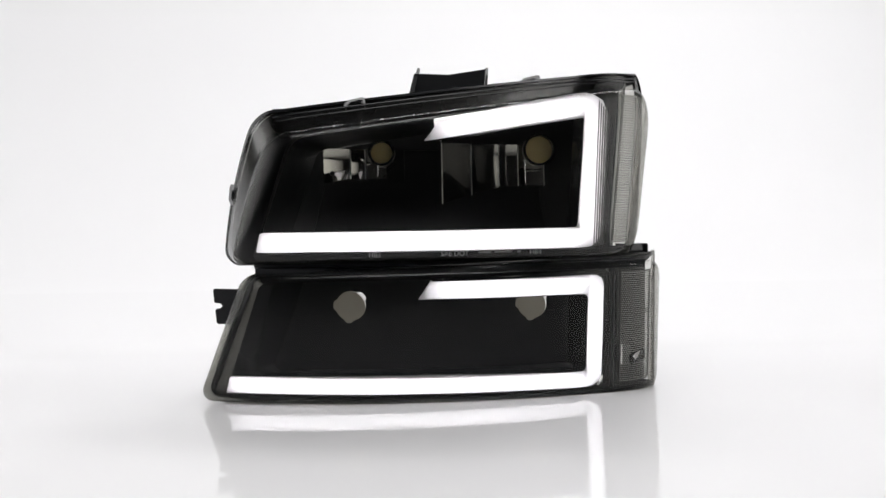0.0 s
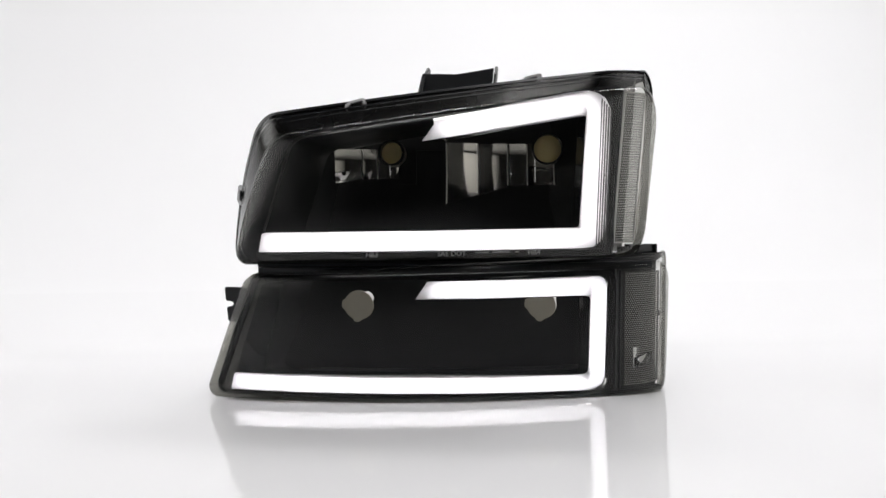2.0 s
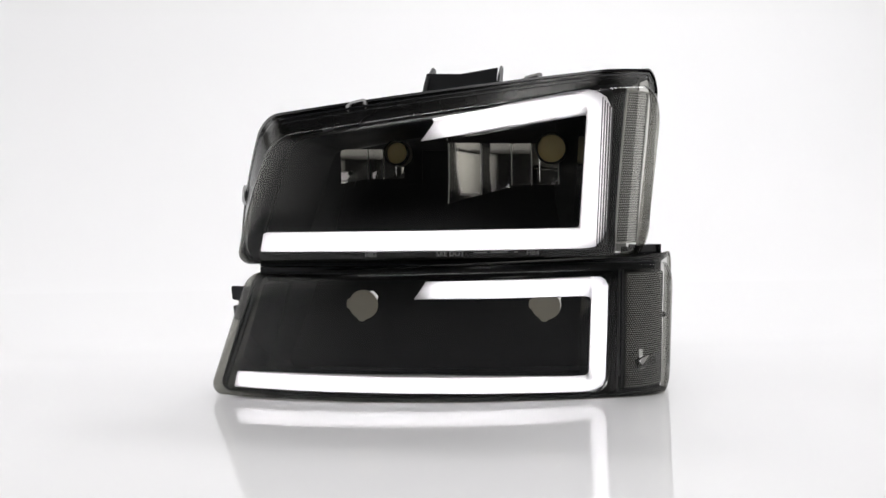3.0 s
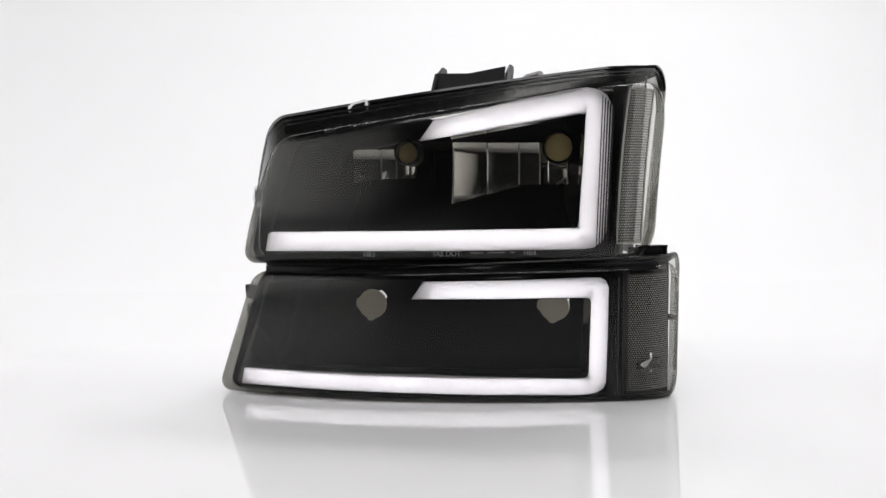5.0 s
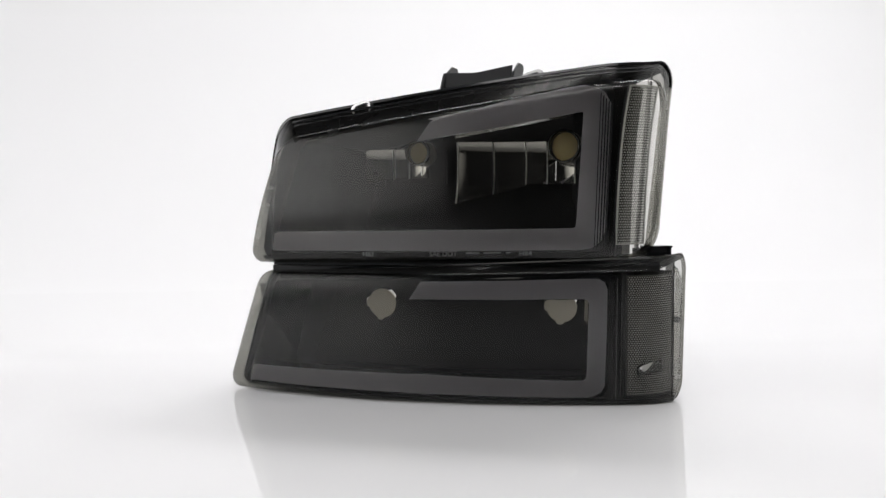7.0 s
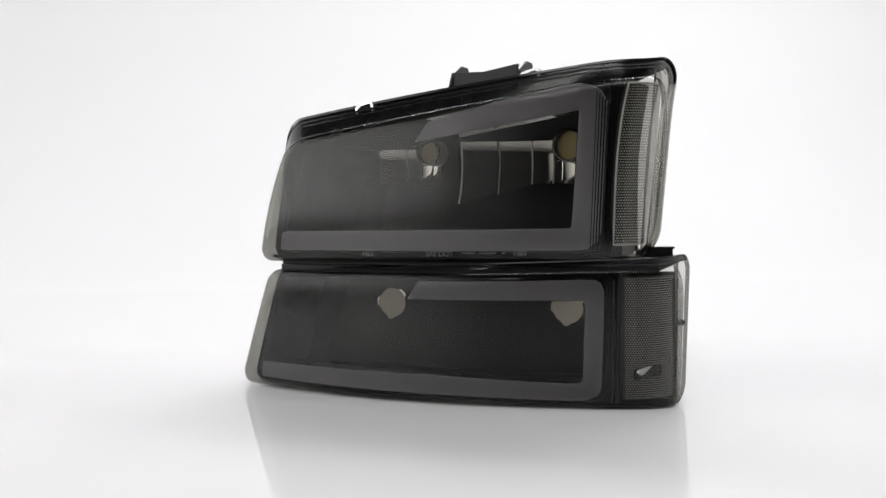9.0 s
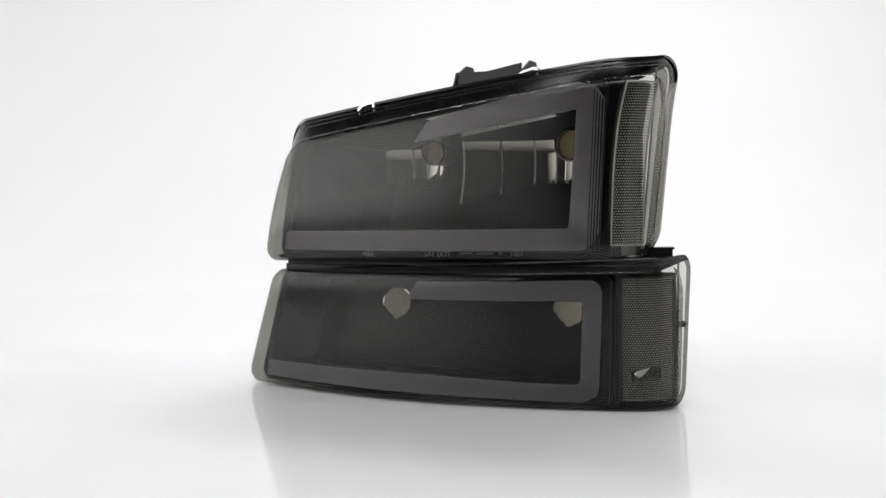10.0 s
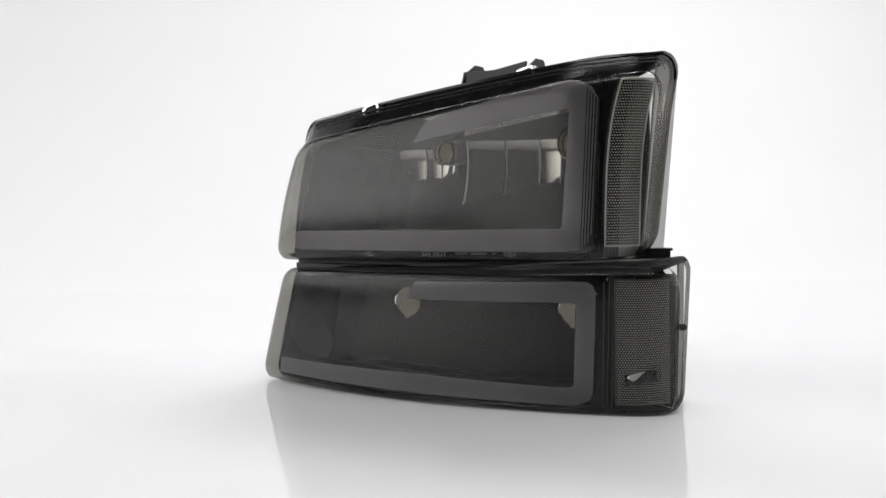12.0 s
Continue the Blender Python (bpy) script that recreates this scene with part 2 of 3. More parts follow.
def boxes(name, items, mat, bevel=0.0):
    """One mesh of rounded boxes: (centre, size, turn about z in degrees)."""
    bm = bmesh.new()
    for centre, size, turn in items:
        m = pose(*centre, 0, 0, turn) @ Matrix.Diagonal((*size, 1))
        bmesh.ops.create_cube(bm, size=1, matrix=m)
    if bevel:
        bmesh.ops.bevel(bm, geom=bm.edges[:], offset=bevel, segments=2, affect="EDGES")
    me = bpy.data.meshes.new(name)
    bm.to_mesh(me)
    bm.free()
    me.materials.append(mat)
    return me


def plate(name, outline, frame_of, thick, mat, bevel=0.0006):
    """A flat plate: outline of (u, v) in the plane given by frame_of (a matrix), with a thickness along its z."""
    bm = bmesh.new()
    vs = [bm.verts.new((u, v, 0)) for u, v in outline]
    f = bm.faces.new(vs)
    got = bmesh.ops.extrude_face_region(bm, geom=[f])
    bmesh.ops.translate(bm, verts=[g for g in got["geom"] if isinstance(g, bmesh.types.BMVert)], vec=(0, 0, thick))
    bmesh.ops.recalc_face_normals(bm, faces=bm.faces)
    if bevel:
        bmesh.ops.bevel(bm, geom=bm.edges[:], offset=bevel, segments=1, affect="EDGES")
    bm.transform(frame_of)
    me = bpy.data.meshes.new(name)
    bm.to_mesh(me)
    bm.free()
    me.materials.append(mat)
    return me


def ring_tube(name, centre, axis, r_out, r_in, length, mat, n=36):
    """A short tube; its axis points out of the front end."""
    m = Matrix.Translation(centre) @ Vector(axis).to_track_quat("Z", "Y").to_matrix().to_4x4()
    verts, faces = [], []
    prof = [(r_in, -length), (r_out, -length), (r_out, -0.0008), (r_out - 0.0008, 0), (r_in + 0.0008, 0), (r_in, -0.0008)]
    for k in range(n):
        a = 2 * math.pi * k / n
        verts += [m @ Vector((r * math.cos(a), r * math.sin(a), h)) for r, h in prof]
    p = len(prof)
    for k in range(n):
        o, q = k * p, ((k + 1) % n) * p
        faces += [(o + i, o + (i + 1) % p, q + (i + 1) % p, q + i) for i in range(p)]
    return fix_normals(mesh_from(name, verts, faces, mat))


def disc(name, centre, axis, r, thick, mat, n=36, dome=0.0):
    m = Matrix.Translation(centre) @ Vector(axis).to_track_quat("Z", "Y").to_matrix().to_4x4()
    prof = [(r, -thick), (r, -0.0008), (r - 0.0008, 0), (r * 0.5, dome * 0.75), (0.0004, dome)]
    verts, faces = [], []
    for k in range(n):
        a = 2 * math.pi * k / n
        verts += [m @ Vector((q * math.cos(a), q * math.sin(a), h)) for q, h in prof]
    p = len(prof)
    for k in range(n):
        o, q = k * p, ((k + 1) % n) * p
        faces += [(o + i, o + i + 1, q + i + 1, q + i) for i in range(p - 1)]
    faces.append(tuple(k * p + p - 1 for k in range(n)))
    faces.append(tuple(k * p for k in reversed(range(n))))
    return fix_normals(mesh_from(name, verts, faces, mat))


TUBES = []                           # added light tubes behind the diffusers, with their rest pose


def light_bar(lamp, plan, arms, width_edges, label):
    """A frosted C-shaped diffuser with dark trough walls; behind it straight light tubes, one half of each gives light."""
    bar = part("light_bar", band("light_bar", plan, width_edges, 0.0095, 0.0115, DIFFUSER), lamp, label)
    n = 10
    for a, b, wa, wb, count in arms:
        a, b = np.array(a), np.array(b)
        for k in range(count):
            f0, f1 = k / count, (k + 1) / count
            p0, p1 = plan.at(*(a + (b - a) * f0), 0.032), plan.at(*(a + (b - a) * f1), 0.032)
            mid, way = (p0 + p1) / 2, (p1 - p0)
            half, r = way.length / 2, 0.0052
            out = -(plan.at(*(a + (b - a) * (f0 + f1) / 2), 1.0) - plan.at(*(a + (b - a) * (f0 + f1) / 2), 0.0))
            ex = way.normalized()
            ez = (out - ex * out.dot(ex)).normalized()
            ey = ez.cross(ex)
            rest = Matrix((( ex.x, ey.x, ez.x, mid.x), (ex.y, ey.y, ez.y, mid.y), (ex.z, ey.z, ez.z, mid.z), (0, 0, 0, 1)))
            verts, faces, fm = [], [], []
            m = 2 * n
            for x in (-half, half):
                verts += [(x, r * math.cos(math.pi * i / n), r * math.sin(math.pi * i / n)) for i in range(m)]
            for i in range(m):
                faces.append((i, (i + 1) % m, m + (i + 1) % m, m + i))
                fm.append(0 if i < n else 1)
            faces += [tuple(reversed(range(m))), tuple(range(m, 2 * m))]
            fm += [1, 1]
            me = fix_normals(mesh_from("light_tube", verts, faces, [LED_WHITE, LED_BACK], fm))
            tube = part("light_tube", me, bar)
            tube.matrix_basis = rest
            TUBES.append((tube, rest))
    return bar


def trough(name, plan, a, b, wa, wb, mat, n=16, d0=0.0105, rod=0.0054, depth=0.032):
    """Side walls and shelves of a light bar's channel along a -> b, half widths wa, wb to each side."""
    a, b = np.array(a, float), np.array(b, float)
    t = (b - a) / np.linalg.norm(b - a)
    q = np.array([-t[1], t[0]])
    verts, faces = [], []
    for k in range(n + 1):
        c = a + (b - a) * k / n
        prof = [(-wa - 0.0012, d0), (-wa, d0), (-wa, depth), (-rod, depth), (-rod, depth + 0.007), (rod, depth + 0.007), (rod, depth), (wb, depth), (wb, d0), (wb + 0.0012, d0),
                (wb + 0.0012, depth + 0.009), (-wa - 0.0012, depth + 0.009)]
        verts += [plan.at(*(c + q * w), d) for w, d in prof]
    m = 12
    for k in range(n):
        for i in range(m):
            j = (i + 1) % m
            faces.append((k * m + i, k * m + j, (k + 1) * m + j, (k + 1) * m + i))
    faces += [tuple(range(m)), tuple(n * m + i for i in reversed(range(m)))]
    fm = [1 if i in (1, 2, 6, 7) else 0 for _ in range(n) for i in range(m)] + [0, 0]
    return fix_normals(mesh_from(name, verts, faces, [mat, CHANNEL_WHITE], fm, smooth=False))


# ---------------------------------------------------------------- studio: white sweep and dark room
def build_studio():
    prof = [(-2.4, 0.0), (-1.3, 0.0), (-0.6, 0.0), (0.0, 0.0), (0.35, 0.0)]
    for k in range(1, 33):
        a = math.pi / 2 * k / 32
        prof.append((0.35 + 1.35 * math.sin(a), 1.35 - 1.35 * math.cos(a)))
    prof += [(1.7, 1.9), (1.7, 2.6)]
    n, w = 8, 2.4
    verts = [(-w + 2 * w * i / n, y, z) for y, z in prof for i in range(n + 1)]
    faces = [(r * (n + 1) + i, r * (n + 1) + i + 1, (r + 1) * (n + 1) + i + 1, (r + 1) * (n + 1) + i) for r in range(len(prof) - 1) for i in range(n)]
    sweep = new("backdrop", fix_normals(mesh_from("backdrop", verts, faces, WHITE_ACRYLIC)))
    th = sweep.modifiers.new("thickness", "SOLIDIFY")
    th.thickness, th.offset = 0.004, -1
    tagged(sweep, "seamless glossy white acrylic sweep, table and backdrop in one", "backdrop", kind="structure")
    room = {"wall_north": ((0, 2.6, 1.25), (6, 0.1, 3.5)), "wall_south": ((0, -4.2, 1.25), (6, 0.1, 3.5)),
            "wall_west": ((-3.05, -0.8, 1.25), (0.1, 6.9, 3.5)), "wall_east": ((3.05, -0.8, 1.25), (0.1, 6.9, 3.5)),
            "ceiling": ((0, -0.8, 3.05), (6, 6.8, 0.1)), "floor": ((0, -0.8, -0.55), (6, 6.8, 0.1))}
    for name, (c, size) in room.items():
        tagged(new(name, boxes(name, [(c, size, 0)], STUDIO_GREY)), "plain dark grey studio " + name.split("_")[0], name.split("_")[0], kind="structure")


build_studio()


def lamp_empty(name, base, label, category):
    ob = new(name)
    ob.empty_display_size = 0.05
    BASE[ob.name] = base
    ob.location = (0, 0, EYE_Z + base)
    return tagged(ob, label, category)


# ---------------------------------------------------------------- upper headlight
def build_headlight():
    lamp = lamp_empty("headlight", -0.0545, "black car headlight with smoked lens and C-shaped light bar", "headlight")
    front = [(-0.2190, -0.0515, 0), (0.268, -0.050, 0), (0.269, 0.141, 0), (-0.1735, 0.0885, 0)]
    rad = (0.014, 0.020, 0.034, 0.02)
    flange = [(-0.251, -0.0535, 0.078), (0.274, -0.046, 0.003), (0.289, 0.1605, 0.016), (-0.2010, 0.113, 0.041)]
    frad = (0.022, 0.03, 0.03, 0.022)
    rings = blend(rquad(*flange, frad), rquad(*inset(front, 0.0, 0.014), rad), 8)
    for e, d in ((0.0003, 0.010), (0.0012, 0.0068), (0.0030, 0.0042), (0.0060, 0.0022), (0.0105, 0.0008), (0.016, 0.0001), (0.020, 0.0)):
        rings.append(rquad(*inset(front, e, d, 0.006), rad))
    part("lens", loft("lens", UP, rings, [SMOKED, SMOKED_THICK], cap=0.0, steps=14, lift=bowed(front, 0.0045), edge=(10, -0.16, 9.0), pick=(60, 74, 9)), lamp, "smoked clear plastic lens")
    # rolled rim and rear shell
    rim = []
    for grow, dd in ((-0.001, -0.0015), (0.0015, -0.0005), (0.0015, 0.006), (-0.002, 0.007)):
        rim.append(rquad(*[(s + (grow if i in (1, 2) else -grow), z + (grow if i > 1 else -grow), d + dd) for i, (s, z, d) in enumerate(flange)], frad))
    part("rim", loft("rim", UP, rim, [BLACK_GLOSS, SMOKED_THICK], pick=(26, 60, 99)), lamp)
    shell = [rquad(*[(s + (-0.003 if i in (1, 2) else 0.003), z + (-0.002 if i > 1 else 0.002), d + 0.006) for i, (s, z, d) in enumerate(flange)], frad)]
    shell.append(rquad((-0.21, -0.0535, 0.10), (0.235, -0.0535, 0.045), (0.22, 0.135, 0.075), (-0.165, 0.095, 0.085), frad))
    shell.append(rquad((-0.17, -0.045, 0.175), (0.19, -0.045, 0.15), (0.185, 0.12, 0.14), (-0.13, 0.085, 0.175), frad))
    split_shell(lamp, UP, shell)
    # dark liner close under the lens's top and bottom skirts
    a = rquad(*[(q + (-0.004 if i in (1, 2) else 0.004), z + (-0.003 if i > 1 else 0.003), d + 0.003) for i, (q, z, d) in enumerate(flange)], frad)
    b = rquad(*inset(front, 0.0030, 0.0175), rad)
    for first, last in ((71, 93), (4, 28)):
        ab = blend(a, b, 6)
        w = len(ab)
        verts = [UP.at(*q[k]) for k in range(first, last + 1) for q in ab]
        faces = [(w * k + i, w * k + i + 1, w * k + w + i + 1, w * k + w + i) for k in range(last - first) for i in range(w - 1)]
        part("liner", fix_normals(mesh_from("liner", verts, faces, BLACK_SEMI)), lamp)
    ab = blend(a, b, 6)[:5]
    verts = [UP.at(*q[k % 120]) for k in range(92, 126) for q in ab]
    faces = [(5 * k + i, 5 * k + i + 1, 5 * k + 6 + i, 5 * k + 5 + i) for k in range(33) for i in range(4)]
    part("liner", fix_normals(mesh_from("liner", verts, faces, SKIRT_GREY)), lamp)
    run = blend(rquad(*flange, frad), rquad(*inset(front, 0.0, 0.014), rad), 20)
    for step, r in ((5, 0.0013), (9, 0.0009)):
        line = [UP.at(*run[step][k]) for k in range(64, 92)]
        verts = [c + Vector((0, r * math.cos(q * math.pi / 3), r * math.sin(q * math.pi / 3))) for c in line for q in range(6)]
        faces = [(6 * k + q, 6 * k + (q + 1) % 6, 6 * k + 6 + (q + 1) % 6, 6 * k + 6 + q) for k in range(len(line) - 1) for q in range(6)]
        part("bead", fix_normals(mesh_from("bead", verts, faces, BLACK_GLOSS)), lamp)
    side_wall(lamp, [(-0.047, 0.1925, 0.0150), (0.025, 0.1972, 0.0105), (0.080, 0.2022, 0.0110), (0.135, 0.2080, 0.0270)], 0.030, 0.075)
    base = [rquad((-0.200, -0.030, d), (0.248, -0.030, d * 0.6 + 0.01), (0.248, -0.020, d * 0.6 + 0.01), (-0.195, -0.020, d), (0.001,) * 4) for d in (0.02, 0.11)]
    base = [[(q, -0.0545 if z < -0.025 else -0.047, d) for q, z, d in ring] for ring in base]
    part("base_shelf", loft("base_shelf", UP, base, BLACK_SATIN, cap=0.0, back=True, steps=1), lamp)
    # bezel: dark frame round the deep window, its inner wall runs back
    outer = [(-0.1985, -0.0475, 0.0125), (0.2020, -0.0475, 0.0125), (0.2160, 0.1385, 0.0125), (-0.1535, 0.0855, 0.0125)]
    inner = [(-0.1935, -0.0405, 0.0125), (0.1935, -0.0405, 0.0125), (0.2025, 0.1325, 0.0125), (-0.150, 0.0825, 0.0125)]
    deep = [(s, z, 0.06) for s, z, _ in inner]
    back = [(-0.19, -0.040, 0.165), (0.170, -0.0385, 0.130), (0.175, 0.118, 0.130), (-0.145, 0.08, 0.165)]
    brad = (0.010, 0.012, 0.012, 0.012)
    part("bezel", loft("bezel", UP, [rquad(*[(s, z, d + 0.05) for s, z, d in outer], brad), rquad(*outer, brad), rquad(*inner, brad), rquad(*deep, brad), rquad(*back, brad)], BLACK_DEEP), lamp)
    # light bar
    pairs = [((-0.0086, 0.0782), (0.0065, 0.0985)), ((0.08, 0.0897), (0.085, 0.1158)), ((0.150, 0.1002), (0.150, 0.1275)), ((0.163, 0.1022), (0.170, 0.1297)), ((0.1665, 0.1025), (0.181, 0.1275)),
             ((0.1674, 0.1015), (0.1915, 0.122)), ((0.1672, 0.098), (0.1990, 0.108)), ((0.163, 0.043), (0.1945, 0.043)), ((0.1588, -0.010), (0.1895, -0.020)), ((0.1578, -0.0150), (0.1850, -0.031)), ((0.156, -0.0164), (0.175, -0.0375)),
             ((0.150, -0.0166), (0.160, -0.0390)), ((0.0, -0.0172), (0.0, -0.0393)), ((-0.183, -0.0166), (-0.1905, -0.0375)), ((-0.188, -0.0185), (-0.1915, -0.0372))]
    arms = [((0.005, 0.0910), (0.166, 0.1156), 0.0108, 0.0108, 4), ((0.1785, 0.110), (0.1685, -0.020), 0.0099, 0.0205, 3), ((0.162, -0.0278), (-0.1895, -0.0275), 0.0105, 0.0105, 8)]
    runs = [((0.005, 0.0910), (0.176, 0.1170), 0, 0, 4), ((0.1790, 0.1185), (0.1678, -0.0290), 0, 0, 3), ((0.172, -0.0278), (-0.1895, -0.0275), 0, 0, 8)]
    light_bar(lamp, UP, runs, pairs, "frosted C-shaped light bar")
    for a, b, wa, wb, _ in arms:
        part("channel", trough("channel", UP, a, b, wa, wb, BLACK_GLOSS), lamp)
    housing_side(lamp, -0.047, 0.155, 0.2085, 0.2270, 0.075, 0.018, 0.178, INNER_GREY)
    # dark upright flutes over the outer edge of the bar
    for k in range(5):
        s0, s1 = 0.1865 + 0.0027 * k, 0.1775 + 0.0027 * k
        z0, w = 0.1215 - 0.003 * k, 0.0008 + 0.00025 * k
        part("flute", band("flute", UP, [((s1, -0.036), (s1 + w, -0.036)), ((s0, z0), (s0 + w, z0))], 0.0080, 0.0094, FLUTE_GREY), lamp)
    # reflector bowls of upright facets: left and right edge of each in plan, and the heights of its lower corners
    right = [(0.0098, 0.0547, 0.0440, 0.0778, 0.012, 0.022), (0.0446, 0.0815, 0.0777, 0.0970, 0.022, 0.031), (0.0783, 0.0985, 0.1010, 0.1040, 0.033, 0.033), (0.1016, 0.1050, 0.1105, 0.1080, 0.033, 0.033),
             (0.1110, 0.1090, 0.1325, 0.1095, 0.033, 0.033), (0.1330, 0.1090, 0.1400, 0.1075, 0.033, 0.033), (0.1405, 0.1065, 0.1540, 0.1015, 0.030, 0.033)]
    left = [(-0.1330, 0.1150, -0.1020, 0.1290, 0.040, 0.0455), (-0.1015, 0.1300, -0.0845, 0.1365, 0.0455, 0.0455), (-0.0840, 0.1375, -0.0690, 0.1390, 0.0455, 0.0455),
            (-0.0685, 0.1390, -0.0580, 0.1385, 0.0455, 0.0455)]
    for facets, ribs, bx, by, bz, rim_r in ((right, (0, 1, 2, 3, 5), 0.1255, 0.099, 0.0745, 0.0185), (left, (1, 2), -0.0625, 0.124, 0.0755, 0.0155)):
        bowl = part("reflector", facet_mesh(facets[0], bx, bz, rim_r), lamp, "smoked chrome reflector with upright facets")
        for one in facets[1:]:
            part("reflector_facet", facet_mesh(one, bx, bz, rim_r), bowl)
        for k in ribs:
            part("rib", rib_mesh(facets[k]), bowl, "upright facet edge, its glint painted pale")
        part("bulb_socket", ring_tube("bulb_socket", (bx, by - 0.008, bz), (0, -1, 0), rim_r, rim_r - 0.0025, 0.020, SOCKET_BROWN), lamp)
        part("socket_collar", ring_tube("socket_collar", (bx, by - 0.0165, bz), (0, -1, 0), rim_r + 0.0002, rim_r - 0.0022, 0.005, DARK_CHROME), lamp, "dark chrome ring round the bulb opening")
        part("socket_cap", disc("socket_cap", (bx, by - 0.004, bz), (0, -1, 0), rim_r - 0.002, 0.003, CAP_BEIGE), lamp, "beige bulb opening")
    for x0, x1, z0, z1, y in ((-0.20, 0.185, -0.046, 0.0385, 0.154), (-0.20, 0.185, 0.0805, 0.135, 0.154), (-0.20, -0.126, 0.036, 0.083, 0.1575), (-0.128, -0.050, 0.036, 0.0500, 0.161), (-0.052, 0.020, 0.036, 0.083, 0.1575), (0.148, 0.185, 0.036, 0.083, 0.1575), (-0.0600, -0.036, 0.038, 0.083, 0.1420)):
        part("back_panel", boxes("back_panel", [(((x0 + x1) / 2, y, (z0 + z1) / 2), (x1 - x0, 0.003, z1 - z0), 0)], BLACK_DEEP), lamp)
    part("facet_hole", disc("facet_hole", (-0.1225, 0.1185, 0.0525), (0.35, -1, 0), 0.0026, 0.002, BLACK_MATT, n=14), lamp)
    side_marker(lamp, [(-0.034, 0.1943, 0.0155, 0.2184, 0.0440), (0.025, 0.1986, 0.0110, 0.2225, 0.0385), (0.080, 0.2037, 0.0114, 0.2278, 0.0380), (0.130, 0.2097, 0.0262, 0.2338, 0.0530)],
                14, 60, 0.004, DIMPLE, MARKER_CLEAR)
    # top bracket: two fins and a web
    m = Matrix(((1, 0, 0, 0.0), (0, 0, 1, 0.094), (0, 1, 0, 0.0), (0, 0, 0, 1)))
    part("bracket_web", plate("bracket_web", [(-0.031, 0.130), (0.060, 0.136), (0.064, 0.1715), (0.02, 0.1655), (-0.021, 0.1675)], m, 0.003, BLACK_SATIN), lamp)
    for x, lean, hgt in ((-0.0285, 13, 0.1785), (0.060, 6, 0.1765), (0.024, 3, 0.164)):
        m = pose(x, 0.082, 0.128, 0, lean, 0) @ Matrix(((0, 0, 1, 0), (1, 0, 0, 0), (0, 1, 0, -0.128), (0, 0, 0, 1)))
        part("bracket_fin", plate("bracket_fin", [(0.0, 0.128), (0.05, 0.128), (0.05, hgt - 0.004), (0.046, hgt), (0.03, hgt), (0.012, hgt - 0.012)], m, 0.003, BLACK_SATIN), lamp)
    part("fin_slot", boxes("fin_slot", [((0.0665, 0.120, 0.1625), (0.0006, 0.004, 0.009), 6)], BLACK_MATT, 0.0002), lamp)
    # spring clips along the rim
    for x, z in ((-0.0835, 0.1205), (0.114, 0.1435)):
        clip = part("spring_clip", clip_mesh(), lamp, "bright steel spring clip")
        p = UP.at(x, z, 0.036)
        clip.matrix_basis = Matrix.Translation((p.x, p.y, p.z + 0.0545)) @ pose(0, 0, 0, 0, -6.5, 0)
        part("clip_peg", boxes("clip_peg", [((p.x, p.y + 0.001, p.z + 0.0018), (0.012, 0.006, 0.0065), 0)], BLACK_SATIN, 0.0008), lamp)
    clip = part("spring_clip", clip_mesh(), lamp, "bright steel spring clip")
    clip.matrix_basis = Matrix.Translation((-0.2238, 0.036, 0.026 + 0.0545)) @ pose(0, 0, 0, 0, -78, 0)
    part("clip_peg", boxes("clip_peg", [((-0.2255, 0.037, 0.026), (0.0065, 0.006, 0.010), 0)], BLACK_SATIN, 0.0008), lamp)
    p = UP.at(0.2335, 0.1535, 0.034)
    part("seam_peg", boxes("seam_peg", [((p.x, p.y, p.z), (0.002, 0.006, 0.009), 30)], STEEL, 0.0006), lamp)
    # moulded marks along the lower edge
    for s0, s1 in ((0.046, 0.060), (0.064, 0.082), (0.088, 0.092)):
        part("moulded_mark", band("moulded_mark", UP, [((s0, -0.0415), (s0, -0.0402)), ((s1, -0.0415), (s1, -0.0402))], -0.0003, 0.0002, PALE_MARK), lamp)
    for text, s0 in (("HB3", -0.0700), ("SAE DOT", 0.0060), ("HB4", 0.1010)):
        words(text, lamp, UP, s0, -0.0440, 0.0074)
    return lamp


def facet_mesh(one, bx, bz, hole):
    """One hollow mirror facet, open round the bulb."""
    x0, y0, x1, y1, low0, low1 = one
    nx, nz = 10, 24
    verts, faces = [], []
    for i in range(nx + 1):
        u = i / nx
        low = low0 + (low1 - low0) * u
        for j in range(nz + 1):
            z = low + (0.082 - low) * j / nz
            verts.append((x0 + (x1 - x0) * u, y0 + (y1 - y0) * u + 0.0012 * 4 * u * (1 - u) * (x1 - x0) / 0.03 - 4.5 * (z - 0.060) ** 2, z))
    for i in range(nx):
        for j in range(nz):
            q = (i * (nz + 1) + j, (i + 1) * (nz + 1) + j, (i + 1) * (nz + 1) + j + 1, i * (nz + 1) + j + 1)
            mx, mz = (verts[q[0]][0] + verts[q[2]][0]) / 2, (verts[q[0]][2] + verts[q[2]][2]) / 2
            if math.hypot(mx - bx, mz - bz) > hole - 0.003:
                faces.append(q)
    return mesh_from("reflector_facet", verts, faces, CHROME)


